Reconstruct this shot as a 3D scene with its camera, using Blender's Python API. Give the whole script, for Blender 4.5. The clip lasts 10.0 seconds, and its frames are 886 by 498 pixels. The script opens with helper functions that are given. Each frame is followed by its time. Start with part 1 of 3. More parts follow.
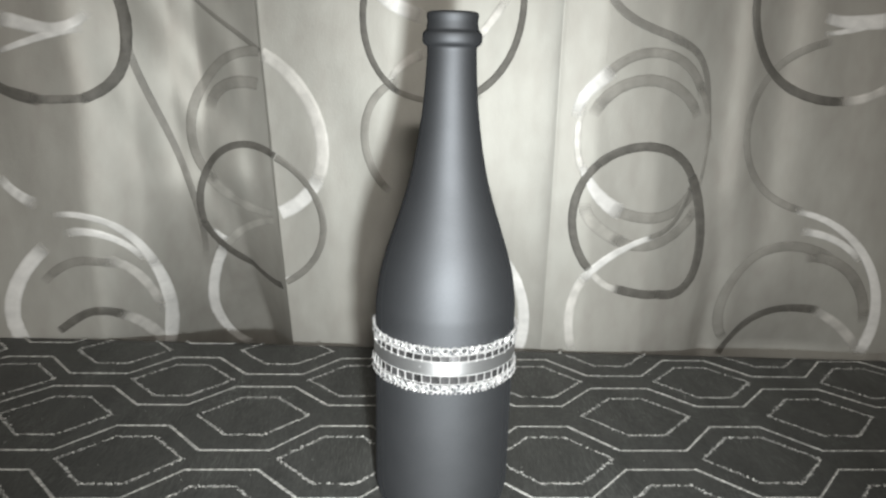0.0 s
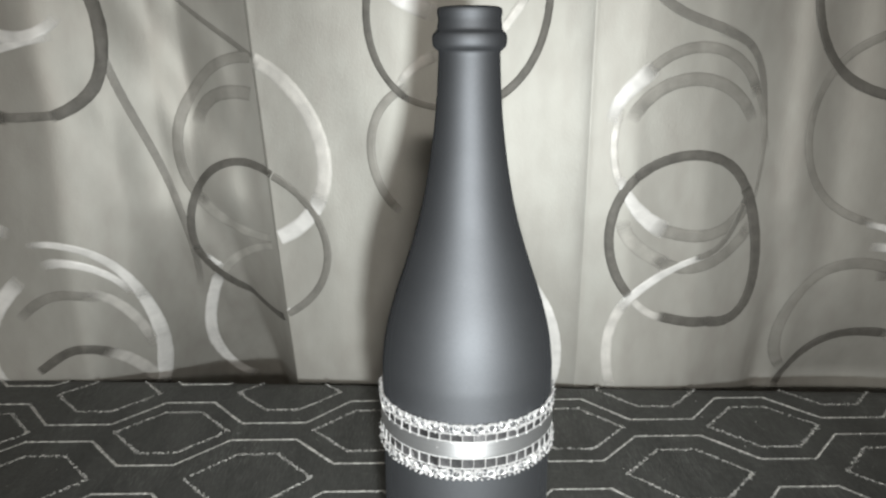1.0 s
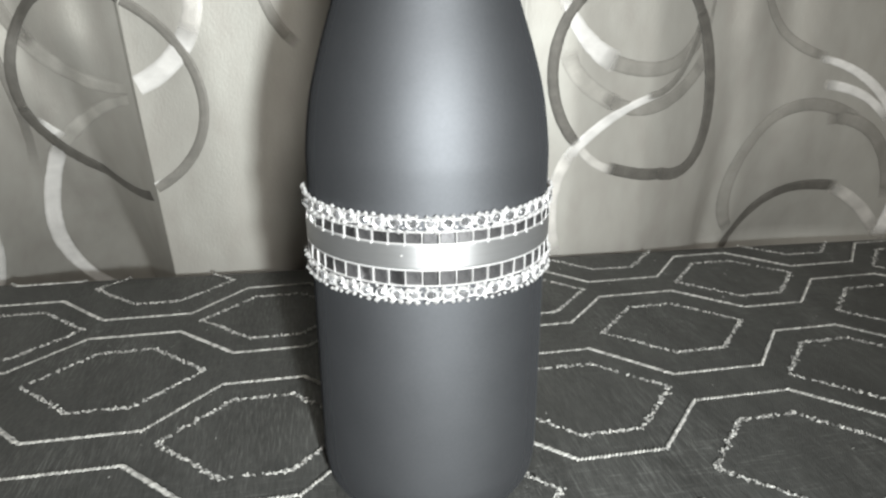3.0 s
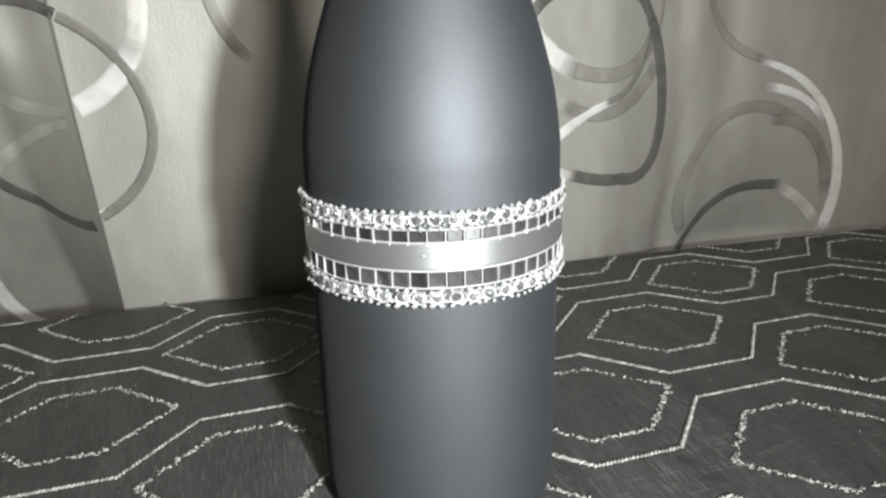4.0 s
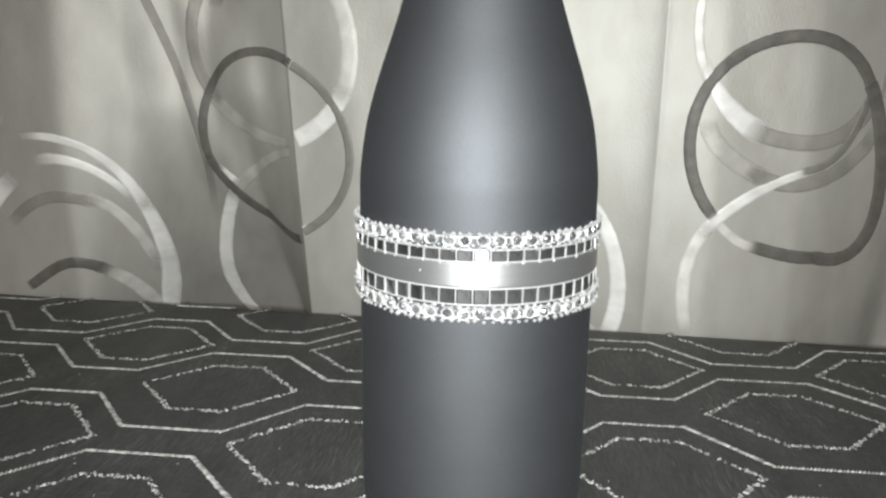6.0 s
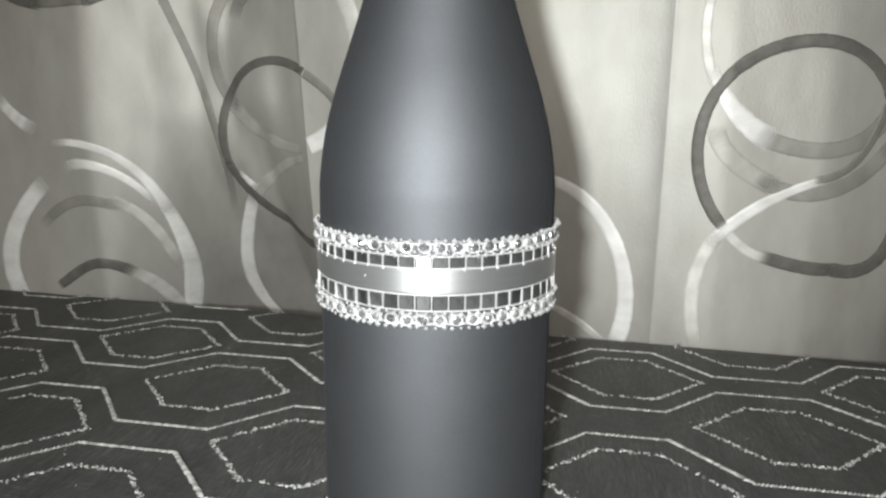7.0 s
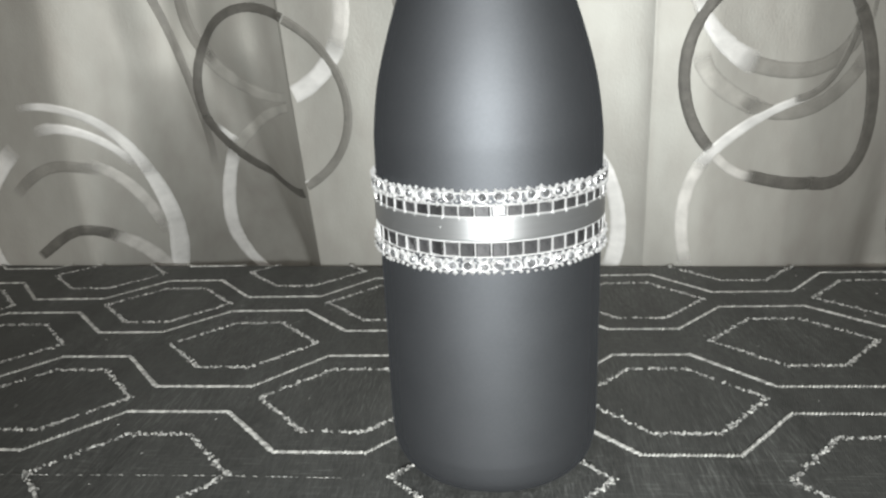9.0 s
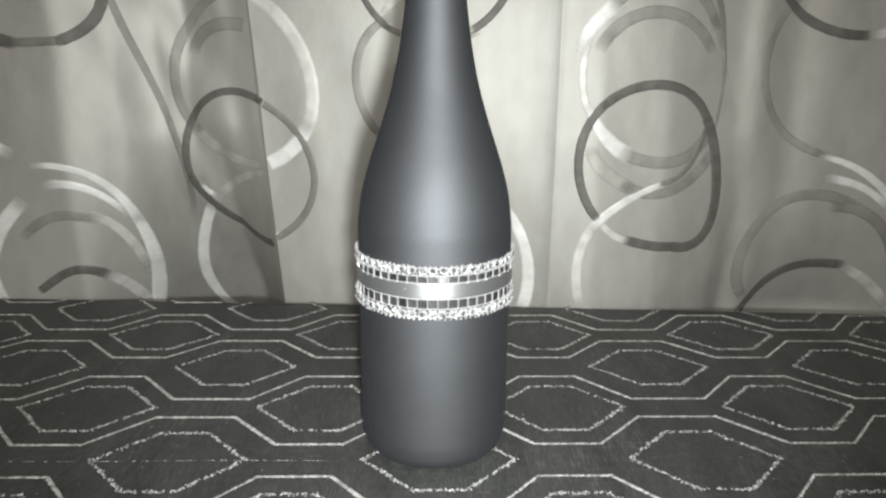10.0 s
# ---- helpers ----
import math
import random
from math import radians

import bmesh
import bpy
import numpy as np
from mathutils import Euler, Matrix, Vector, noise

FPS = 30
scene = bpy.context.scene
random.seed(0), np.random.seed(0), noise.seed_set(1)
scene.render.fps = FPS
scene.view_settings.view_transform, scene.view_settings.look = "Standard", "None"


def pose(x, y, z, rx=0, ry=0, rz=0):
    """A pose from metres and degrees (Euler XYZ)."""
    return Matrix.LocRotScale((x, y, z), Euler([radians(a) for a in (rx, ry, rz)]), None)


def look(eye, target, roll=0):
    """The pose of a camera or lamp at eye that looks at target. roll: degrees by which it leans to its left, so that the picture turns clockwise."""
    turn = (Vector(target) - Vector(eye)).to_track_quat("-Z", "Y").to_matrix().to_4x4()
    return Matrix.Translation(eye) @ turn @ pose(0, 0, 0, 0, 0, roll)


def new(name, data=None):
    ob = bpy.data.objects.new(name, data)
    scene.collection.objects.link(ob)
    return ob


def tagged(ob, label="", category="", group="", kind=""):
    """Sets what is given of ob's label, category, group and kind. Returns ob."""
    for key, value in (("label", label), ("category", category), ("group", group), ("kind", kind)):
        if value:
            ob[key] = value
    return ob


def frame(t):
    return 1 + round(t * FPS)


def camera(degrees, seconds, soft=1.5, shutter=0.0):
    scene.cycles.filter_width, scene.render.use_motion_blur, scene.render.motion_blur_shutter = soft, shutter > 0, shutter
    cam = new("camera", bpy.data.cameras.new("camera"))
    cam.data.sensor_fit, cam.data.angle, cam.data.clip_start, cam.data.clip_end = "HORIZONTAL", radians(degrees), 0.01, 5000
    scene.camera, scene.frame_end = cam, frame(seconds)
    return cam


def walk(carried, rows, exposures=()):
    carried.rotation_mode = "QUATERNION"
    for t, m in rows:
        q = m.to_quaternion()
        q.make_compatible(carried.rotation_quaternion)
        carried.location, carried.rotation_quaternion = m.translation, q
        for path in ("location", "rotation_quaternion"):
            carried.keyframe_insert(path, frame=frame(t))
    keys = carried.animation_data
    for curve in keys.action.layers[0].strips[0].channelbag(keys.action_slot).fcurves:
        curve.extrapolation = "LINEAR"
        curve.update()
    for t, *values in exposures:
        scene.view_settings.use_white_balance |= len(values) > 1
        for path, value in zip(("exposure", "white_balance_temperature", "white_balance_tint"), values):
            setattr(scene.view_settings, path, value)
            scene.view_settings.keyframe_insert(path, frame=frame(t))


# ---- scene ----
# ---- camera and its way ----
cam = camera(64.42, 10.0, soft=2.4)
PATH = [
    (0.0, -0.0208, -0.4226, 0.2839, 74.58, -1.36, -2.12),
    (0.5, -0.0155, -0.3763, 0.2892, 74.80, 0.42, -2.22),
    (1.0, -0.0177, -0.3388, 0.2894, 74.13, 0.10, -0.92),
    (1.5, -0.0188, -0.3062, 0.2484, 69.60, 0.01, -1.87),
    (2.0, -0.0220, -0.2819, 0.2238, 67.47, -0.22, -3.40),
    (2.5, -0.0338, -0.2622, 0.2017, 67.07, -0.43, -6.29),
    (3.0, -0.0439, -0.2519, 0.1844, 70.40, 0.07, -11.19),
    (3.2, -0.0455, -0.2501, 0.1856, 70.96, 0.62, -12.61),
    (4.3, -0.0745, -0.2306, 0.1681, 72.91, 1.30, -18.47),
    (4.5, -0.0697, -0.2332, 0.1716, 72.91, 0.87, -15.05),
    (5.0, -0.0321, -0.2486, 0.1765, 74.58, 1.60, -4.55),
    (5.5, 0.0041, -0.2572, 0.1749, 74.38, 0.83, 3.70),
    (5.7, 0.0064, -0.2651, 0.1626, 76.92, -0.10, 4.25),
    (6.8, 0.0450, -0.2587, 0.1630, 78.23, -1.30, 10.62),
    (7.0, 0.0497, -0.2616, 0.1638, 78.19, -0.66, 10.38),
    (7.5, 0.0576, -0.2519, 0.1617, 77.07, 0.14, 10.51),
    (8.0, 0.0458, -0.2540, 0.1664, 75.46, 0.19, 9.62),
    (8.5, 0.0181, -0.2635, 0.1658, 74.69, -0.31, 6.66),
    (9.0, 0.0053, -0.2749, 0.1718, 72.69, 2.37, 4.37),
    (9.5, 0.0017, -0.3248, 0.1952, 74.21, 0.97, -0.34),
    (10.0, -0.0041, -0.3965, 0.2246, 74.92, -0.49, -1.16),
]
walk(cam, [(t, pose(*p)) for t, *p in PATH], exposures=[(0.0, 0.08), (0.5, 0.09), (1.0, 0.01), (1.5, 0.14), (2.0, 0.28), (2.5, 0.32), (3.0, 0.26), (4.5, 0.10), (5.0, 0.0), (5.5, -0.02), (7.0, -0.03), (7.5, -0.12), (8.5, -0.10), (9.0, -0.03), (9.5, 0.02), (10.0, 0.03)])

# ---- world and light ----
world = bpy.data.worlds.new("night")
world.use_nodes = True
world.node_tree.nodes["Background"].inputs[0].default_value = (0.5, 0.55, 0.65, 1)
world.node_tree.nodes["Background"].inputs[1].default_value = 0.02
scene.world = world


def lamp(name, kind, energy, colour, m, size=0.01):
    data = bpy.data.lights.new(name, kind)
    data.energy, data.color = energy, colour
    if kind == "AREA":
        data.shape, data.size = "DISK", size
    else:
        data.shadow_soft_size = size
    if kind == "SPOT":
        data.spot_size, data.spot_blend = radians(88), 1.0
    ob = new(name, data)
    ob.matrix_world = m
    return ob


# the phone's torch, held behind the bottle's viewer
lamp("torch_light", "SPOT", 16.2, (0.965, 1.0, 0.99), look((0.014, -0.42, 0.198), (0.005, 0.25, 0.105)), 0.012)
# unseen ceiling lamp, assumed from the shadows' tone and added as fill
lamp("ceiling_fill_light", "AREA", 126.0, (1.0, 0.94, 0.86), pose(0.25, -3.30, 1.52), 0.40)


# ---- materials ----
def material(name, colour, rough=0.6, metal=0.0, grain=0.0, scale=40.0, second=None, bump=0.0, bump_scale=400.0,
             sheen=0.0, stretch=(1, 1, 1), spread=0.0, coat=0.0, specular=0.5, sheer=False, brushed=0.0, stitch=0.0, edge=1.0, warp=0.0):
    """A principled surface with mottling at two scales, fine relief and a per-object spread of brightness."""
    m = bpy.data.materials.new(name)
    m.use_nodes = True
    nodes, links = m.node_tree.nodes, m.node_tree.links
    b = nodes["Principled BSDF"]
    b.inputs["Roughness"].default_value, b.inputs["Metallic"].default_value = rough, metal
    b.inputs["Sheen Weight"].default_value = sheen
    b.inputs["Coat Weight"].default_value = coat
    b.inputs["Specular IOR Level"].default_value = specular
    b.inputs["Specular Tint"].default_value = (edge, edge, edge, 1)
    b.inputs["Base Color"].default_value = (*colour, 1)
    tc, mp = nodes.new("ShaderNodeTexCoord"), nodes.new("ShaderNodeMapping")
    mp.inputs["Scale"].default_value = stretch
    links.new(tc.outputs["Object"], mp.inputs["Vector"])
    if grain:
        big, fine = nodes.new("ShaderNodeTexNoise"), nodes.new("ShaderNodeTexNoise")
        big.inputs["Scale"].default_value, fine.inputs["Scale"].default_value = scale, scale * 14
        big.inputs["Detail"].default_value = 4
        mix = nodes.new("ShaderNodeMix")
        mix.data_type, mix.inputs[0].default_value = "FLOAT", 0.45
        links.new(mp.outputs[0], big.inputs["Vector"])
        links.new(mp.outputs[0], fine.inputs["Vector"])
        links.new(big.outputs[0], mix.inputs[2])
        links.new(fine.outputs[0], mix.inputs[3])
        ramp = nodes.new("ShaderNodeValToRGB")
        dark = second or tuple(c * (1 - grain) for c in colour)
        lite = tuple(min(1, c * (1 + grain)) for c in colour)
        ramp.color_ramp.elements[0].position, ramp.color_ramp.elements[1].position = 0.34, 0.66
        ramp.color_ramp.elements[0].color, ramp.color_ramp.elements[1].color = (*dark, 1), (*lite, 1)
        links.new(mix.outputs[0], ramp.inputs[0])
        out = ramp.outputs[0]
        if spread:
            info, hsv, mul = nodes.new("ShaderNodeObjectInfo"), nodes.new("ShaderNodeHueSaturation"), nodes.new("ShaderNodeMapRange")
            mul.inputs[3].default_value, mul.inputs[4].default_value = 1 - spread, 1 + spread
            links.new(info.outputs["Random"], mul.inputs[0])
            links.new(mul.outputs[0], hsv.inputs["Value"])
            links.new(out, hsv.inputs["Color"])
            out = hsv.outputs[0]
        if stitch:
            # random brightness for each stitch: how it catches light is put into the colour
            geo, hsv, mul = nodes.new("ShaderNodeNewGeometry"), nodes.new("ShaderNodeHueSaturation"), nodes.new("ShaderNodeMapRange")
            mul.inputs[3].default_value, mul.inputs[4].default_value = 1 - stitch, 1 + stitch
            links.new(geo.outputs["Random Per Island"], mul.inputs[0])
            links.new(mul.outputs[0], hsv.inputs["Value"])
            links.new(out, hsv.inputs["Color"])
            out = hsv.outputs[0]
        if warp:
            # single warp threads run away from the viewer, weft slubs lie across them in patches
            for vec, size, lo, hi, gain in (((1.0, 0.055, 1.0), 1500.0, 0.50, 0.74, warp), ((0.07, 1.0, 1.0), 1100.0, 0.58, 0.78, warp * 0.9)):
                place, strand, cut = nodes.new("ShaderNodeMapping"), nodes.new("ShaderNodeTexNoise"), nodes.new("ShaderNodeMapRange")
                place.inputs["Scale"].default_value = vec
                strand.inputs["Scale"].default_value, strand.inputs["Detail"].default_value = size, 1.0
                cut.inputs[1].default_value, cut.inputs[2].default_value = lo, hi
                patch, spot = nodes.new("ShaderNodeTexNoise"), nodes.new("ShaderNodeMapRange")
                patch.inputs["Scale"].default_value = 14.0
                spot.inputs[1].default_value, spot.inputs[2].default_value = 0.42, 0.66
                spot.inputs[3].default_value, spot.inputs[4].default_value = 0.15, 1.0
                both, lift, hsv = nodes.new("ShaderNodeMath"), nodes.new("ShaderNodeMath"), nodes.new("ShaderNodeHueSaturation")
                both.operation, lift.operation = "MULTIPLY", "MULTIPLY_ADD"
                lift.inputs[1].default_value, lift.inputs[2].default_value = gain, 1.0
                links.new(tc.outputs["Object"], place.inputs["Vector"])
                links.new(place.outputs[0], strand.inputs["Vector"])
                links.new(place.outputs[0] if gain != warp else tc.outputs["Object"], patch.inputs["Vector"])
                links.new(strand.outputs[0], cut.inputs[0])
                links.new(patch.outputs[0], spot.inputs[0])
                links.new(cut.outputs[0], both.inputs[0])
                links.new(spot.outputs[0], both.inputs[1])
                links.new(both.outputs[0], lift.inputs[0])
                links.new(lift.outputs[0], hsv.inputs["Value"])
                links.new(out, hsv.inputs["Color"])
                out = hsv.outputs[0]
        if sheer:
            # strokes fade by alpha, so painted sheen tones run into the ground cloth
            at = nodes.new("ShaderNodeAttribute")
            at.attribute_name = "weave"
            links.new(at.outputs["Fac"], b.inputs["Alpha"])
        links.new(out, b.inputs["Base Color"])
    if brushed:
        # yarns that run round the upright axis spread the gloss up and down
        tan = nodes.new("ShaderNodeTangent")
        tan.direction_type, tan.axis = "RADIAL", "Z"
        b.inputs["Anisotropic"].default_value, b.inputs["Anisotropic Rotation"].default_value = brushed, 0.25
        links.new(tan.outputs[0], b.inputs["Tangent"])
    if bump:
        n, bp = nodes.new("ShaderNodeTexNoise"), nodes.new("ShaderNodeBump")
        n.inputs["Scale"].default_value, n.inputs["Detail"].default_value = bump_scale, 3
        bp.inputs["Strength"].default_value, bp.inputs["Distance"].default_value = bump, 0.001
        links.new(mp.outputs[0], n.inputs["Vector"])
        links.new(n.outputs[0], bp.inputs["Height"])
        links.new(bp.outputs[0], b.inputs["Normal"])
    return m


MATTE_BLACK = material("matte_black_paint", (0.130, 0.1365, 0.1475), 0.66, 0.97, specular=0.5, edge=0.05, grain=0.05, scale=60, bump=0.005, bump_scale=1500)
SATIN = material("silver_satin_ribbon", (0.52, 0.53, 0.54), 0.47, 0.85, brushed=0.66, grain=0.06, scale=90, bump=0.03, bump_scale=900, stretch=(0.06, 0.06, 2))
SILVER = material("silver_setting", (0.70, 0.70, 0.70), 0.34, 0.45, grain=0.05, scale=300)
# spread gives each stone its own grey: sparkle and reflections put into the colour
CRYSTAL = material("clear_crystal", (0.55, 0.56, 0.58), 0.16, 0.80, grain=0.40, scale=250, spread=0.40, coat=0.5)
FACET = material("smoky_mirror_facet", (0.15, 0.15, 0.155), 0.30, 0.75, grain=0.4, scale=150, spread=0.5)
CLOTH = material("black_jacquard", (0.0590, 0.0605, 0.0580), 0.62, warp=1.1, grain=0.32, scale=20, bump=0.6, bump_scale=600, stretch=(2.4, 0.5, 1), specular=0.4)
THREAD = material("silver_grey_thread", (0.42, 0.42, 0.40), 0.6, stitch=0.45, grain=0.25, scale=250, bump=0.3, bump_scale=1500)
BOUCLE = material("pale_boucle_thread", (0.35, 0.35, 0.335), 0.7, stitch=0.85, grain=0.45, scale=350, bump=0.3, bump_scale=1500)
CLOTH_TONE = (0.408, 0.408, 0.380)
CURTAIN = material("taupe_satin_curtain", CLOTH_TONE, 0.58, 0.47, grain=0.07, second=(0.366, 0.354, 0.328), scale=5, bump=0.15, bump_scale=700, stretch=(1, 1, 0.5))
# ring weave in six tones: partly yarn colour, partly satin sheen painted in
BRIGHT = material("white_satin_sheen_weave", (0.77, 0.77, 0.755), 0.50, 0.15, grain=0.10, scale=90, bump=0.12, bump_scale=900, stretch=(1, 1, 2), sheer=True)
PALE = material("pale_satin_sheen_weave", (0.63, 0.62, 0.59), 0.55, 0.35, grain=0.12, scale=120, bump=0.2, bump_scale=900, sheer=True)
GREY = material("grey_satin_sheen_weave", (0.305, 0.298, 0.274), 0.6, 0.35, grain=0.12, scale=120, bump=0.2, bump_scale=900, sheer=True)
FAINT = material("faint_satin_sheen_weave", (0.46, 0.452, 0.42), 0.55, 0.35, grain=0.12, scale=120, bump=0.2, bump_scale=900, sheer=True)
LINE = material("thin_grey_line", (0.27, 0.263, 0.242), 0.6, 0.35, grain=0.15, scale=120, bump=0.2, bump_scale=900, sheer=True)
MID = material("mid_grey_satin_sheen_weave", (0.235, 0.229, 0.21), 0.6, 0.35, grain=0.2, scale=120, bump=0.2, bump_scale=900, sheer=True)
DARK = material("dark_satin_sheen_weave", (0.135, 0.130, 0.118), 0.6, 0.3, grain=0.25, scale=120, bump=0.2, bump_scale=900, sheer=True)
# unseen room surfaces, made dark to hold down bounce and reflections
PLASTER = material("wall_paint", (0.12, 0.115, 0.105), 0.8, grain=0.06, scale=4, bump=0.1, bump_scale=60)
BOARDS = material("floor_laminate", (0.10, 0.09, 0.08), 0.5, grain=0.3, scale=6, stretch=(1, 8, 1))
WOOD = material("dark_table_wood", (0.05, 0.042, 0.036), 0.5, grain=0.3, scale=12, stretch=(1, 8, 1))
LAMP_GLASS = material("opal_lamp_glass", (0.8, 0.78, 0.74), 0.3)


# ---- mesh helpers ----
def mesh_of(name, verts, faces, mat, smooth=False):
    me = bpy.data.meshes.new(name)
    me.from_pydata([tuple(v) for v in verts], [], faces)
    me.materials.append(mat)
    if smooth:
        me.polygons.foreach_set("use_smooth", [True] * len(me.polygons))
    me.update()
    return me


def part(name, me, parent, label=""):
    ob = new(name, me)
    ob.parent = parent
    return tagged(ob, label)


def from_bm(name, bm, mat, smooth=False):
    me = bpy.data.meshes.new(name)
    bmesh.ops.recalc_face_normals(bm, faces=bm.faces)
    bm.to_mesh(me)
    bm.free()
    me.materials.append(mat)
    if smooth:
        me.polygons.foreach_set("use_smooth", [True] * len(me.polygons))
    return me


def box_mesh(name, size, mat, bevel=0.0, at=(0, 0, 0)):
    bm = bmesh.new()
    bmesh.ops.create_cube(bm, size=1)
    bmesh.ops.scale(bm, vec=size, verts=bm.verts)
    if bevel:
        bmesh.ops.bevel(bm, geom=bm.edges[:], offset=bevel, segments=2, affect="EDGES")
    bmesh.ops.translate(bm, vec=at, verts=bm.verts)
    return from_bm(name, bm, mat)


def lathe(name, profile, mat, n=128):
    """A turned body from (radius, height) pairs, closed at both ends where the radius is nought."""
    verts, faces, rings = [], [], []
    for r, z in profile:
        if r < 1e-6:
            rings.append([len(verts)])
            verts.append((0, 0, z))
        else:
            rings.append(list(range(len(verts), len(verts) + n)))
            verts += [(r * math.cos(2 * math.pi * i / n), r * math.sin(2 * math.pi * i / n), z) for i in range(n)]
    for a, b in zip(rings, rings[1:]):
        for i in range(n):
            j = (i + 1) % n
            if len(a) == 1:
                faces.append((a[0], b[j], b[i]))
            elif len(b) == 1:
                faces.append((a[i], a[j], b[0]))
            else:
                faces.append((a[i], a[j], b[j], b[i]))
    return mesh_of(name, verts, faces, mat, True)


def smooth_profile(knots, n):
    """Catmull-Rom through (radius, height) knots."""
    out = []
    k = [knots[0]] + list(knots) + [knots[-1]]
    for a, b, c, d in zip(k, k[1:], k[2:], k[3:]):
        for i in range(n):
            t = i / n
            out.append(tuple(0.5 * (2 * q + (r - p) * t + (2 * p - 5 * q + 4 * r - s) * t * t + (3 * q - p - 3 * r + s) * t ** 3)
                             for p, q, r, s in zip(a, b, c, d)))
    return out + [knots[-1]]


# ---- the room ----
FLOOR_Z, CEIL_Z = -0.75, 1.75
ROOM = (-1.7, 1.7, -4.0, 0.66)


def setting(name, size, at, mat, label, category):
    ob = new(name, box_mesh(name, size, mat))
    ob.location = at
    return tagged(ob, label, category, kind="structure")


x0, x1, y0, y1 = ROOM
mid_x, mid_y, mid_z = (x0 + x1) / 2, (y0 + y1) / 2, (FLOOR_Z + CEIL_Z) / 2
setting("floor", (x1 - x0 + 0.4, y1 - y0 + 0.4, 0.1), (mid_x, mid_y, FLOOR_Z - 0.05), BOARDS, "dark laminate floor of the dim room", "floor")
setting("ceiling", (x1 - x0 + 0.4, y1 - y0 + 0.4, 0.1), (mid_x, mid_y, CEIL_Z + 0.05), PLASTER, "plain painted ceiling of the dim room", "ceiling")
setting("wall_north", (x1 - x0 + 0.4, 0.1, CEIL_Z - FLOOR_Z), (mid_x, y1 + 0.05, mid_z), PLASTER, "plain painted wall behind the curtain", "wall")
setting("wall_south", (x1 - x0 + 0.4, 0.1, CEIL_Z - FLOOR_Z), (mid_x, y0 - 0.05, mid_z), PLASTER, "plain painted wall across the room", "wall")
setting("wall_west", (0.1, y1 - y0, CEIL_Z - FLOOR_Z), (x0 - 0.05, mid_y, mid_z), PLASTER, "plain painted side wall of the room", "wall")
setting("wall_east", (0.1, y1 - y0, CEIL_Z - FLOOR_Z), (x1 + 0.05, mid_y, mid_z), PLASTER, "plain painted side wall of the room", "wall")

# unseen fixture above the fill light, its form made up
assumed_ceiling_lamp = tagged(new("assumed_ceiling_lamp"), "assumed round ceiling lamp, unseen, stands for the room's fill light", "lamp")
assumed_ceiling_lamp.location = (0.25, -3.30, CEIL_Z)
part("base_plate", lathe("base_plate", [(0, 0), (0.12, 0), (0.12, -0.03), (0, -0.03)], SILVER, 48), assumed_ceiling_lamp)
part("shade", lathe("shade", [(0, -0.03), (0.16, -0.035), (0.21, -0.07), (0.20, -0.11), (0.12, -0.16), (0, -0.18)], LAMP_GLASS, 48), assumed_ceiling_lamp)


# ---- the curtain ----
FACE_X = (-0.90, -0.62, -0.45, -0.39, -0.33, -0.155, -0.10, -0.04, 0.04, 0.075, 0.15, 0.21, 0.28, 0.34, 0.41, 0.50, 0.66, 0.90)
FACE_Y = (0.262, 0.250, 0.247, 0.248, 0.251, 0.264, 0.258, 0.253, 0.250, 0.246, 0.234, 0.238, 0.254, 0.260, 0.266, 0.270, 0.262, 0.263)
FOLD_X, FOLD_D = (-0.335, -0.290, -0.252, -0.225), (0.0, 0.40, 0.95, 1.0)


def eased(x, xs, ys):
    for a, b, c, d in zip(xs, xs[1:], ys, ys[1:]):
        if a <= x <= b:
            t = (x - a) / (b - a)
            return c + (d - c) * (0.5 * t + 0.5 * t * t * (3 - 2 * t))
    return ys[0] if x < xs[0] else ys[-1]


def pleat_x(z):
    """Where the near pleat ends and the deep fold begins."""
    return -0.154 - 0.07 * (max(-0.2, min(0.6, z)) - 0.117)


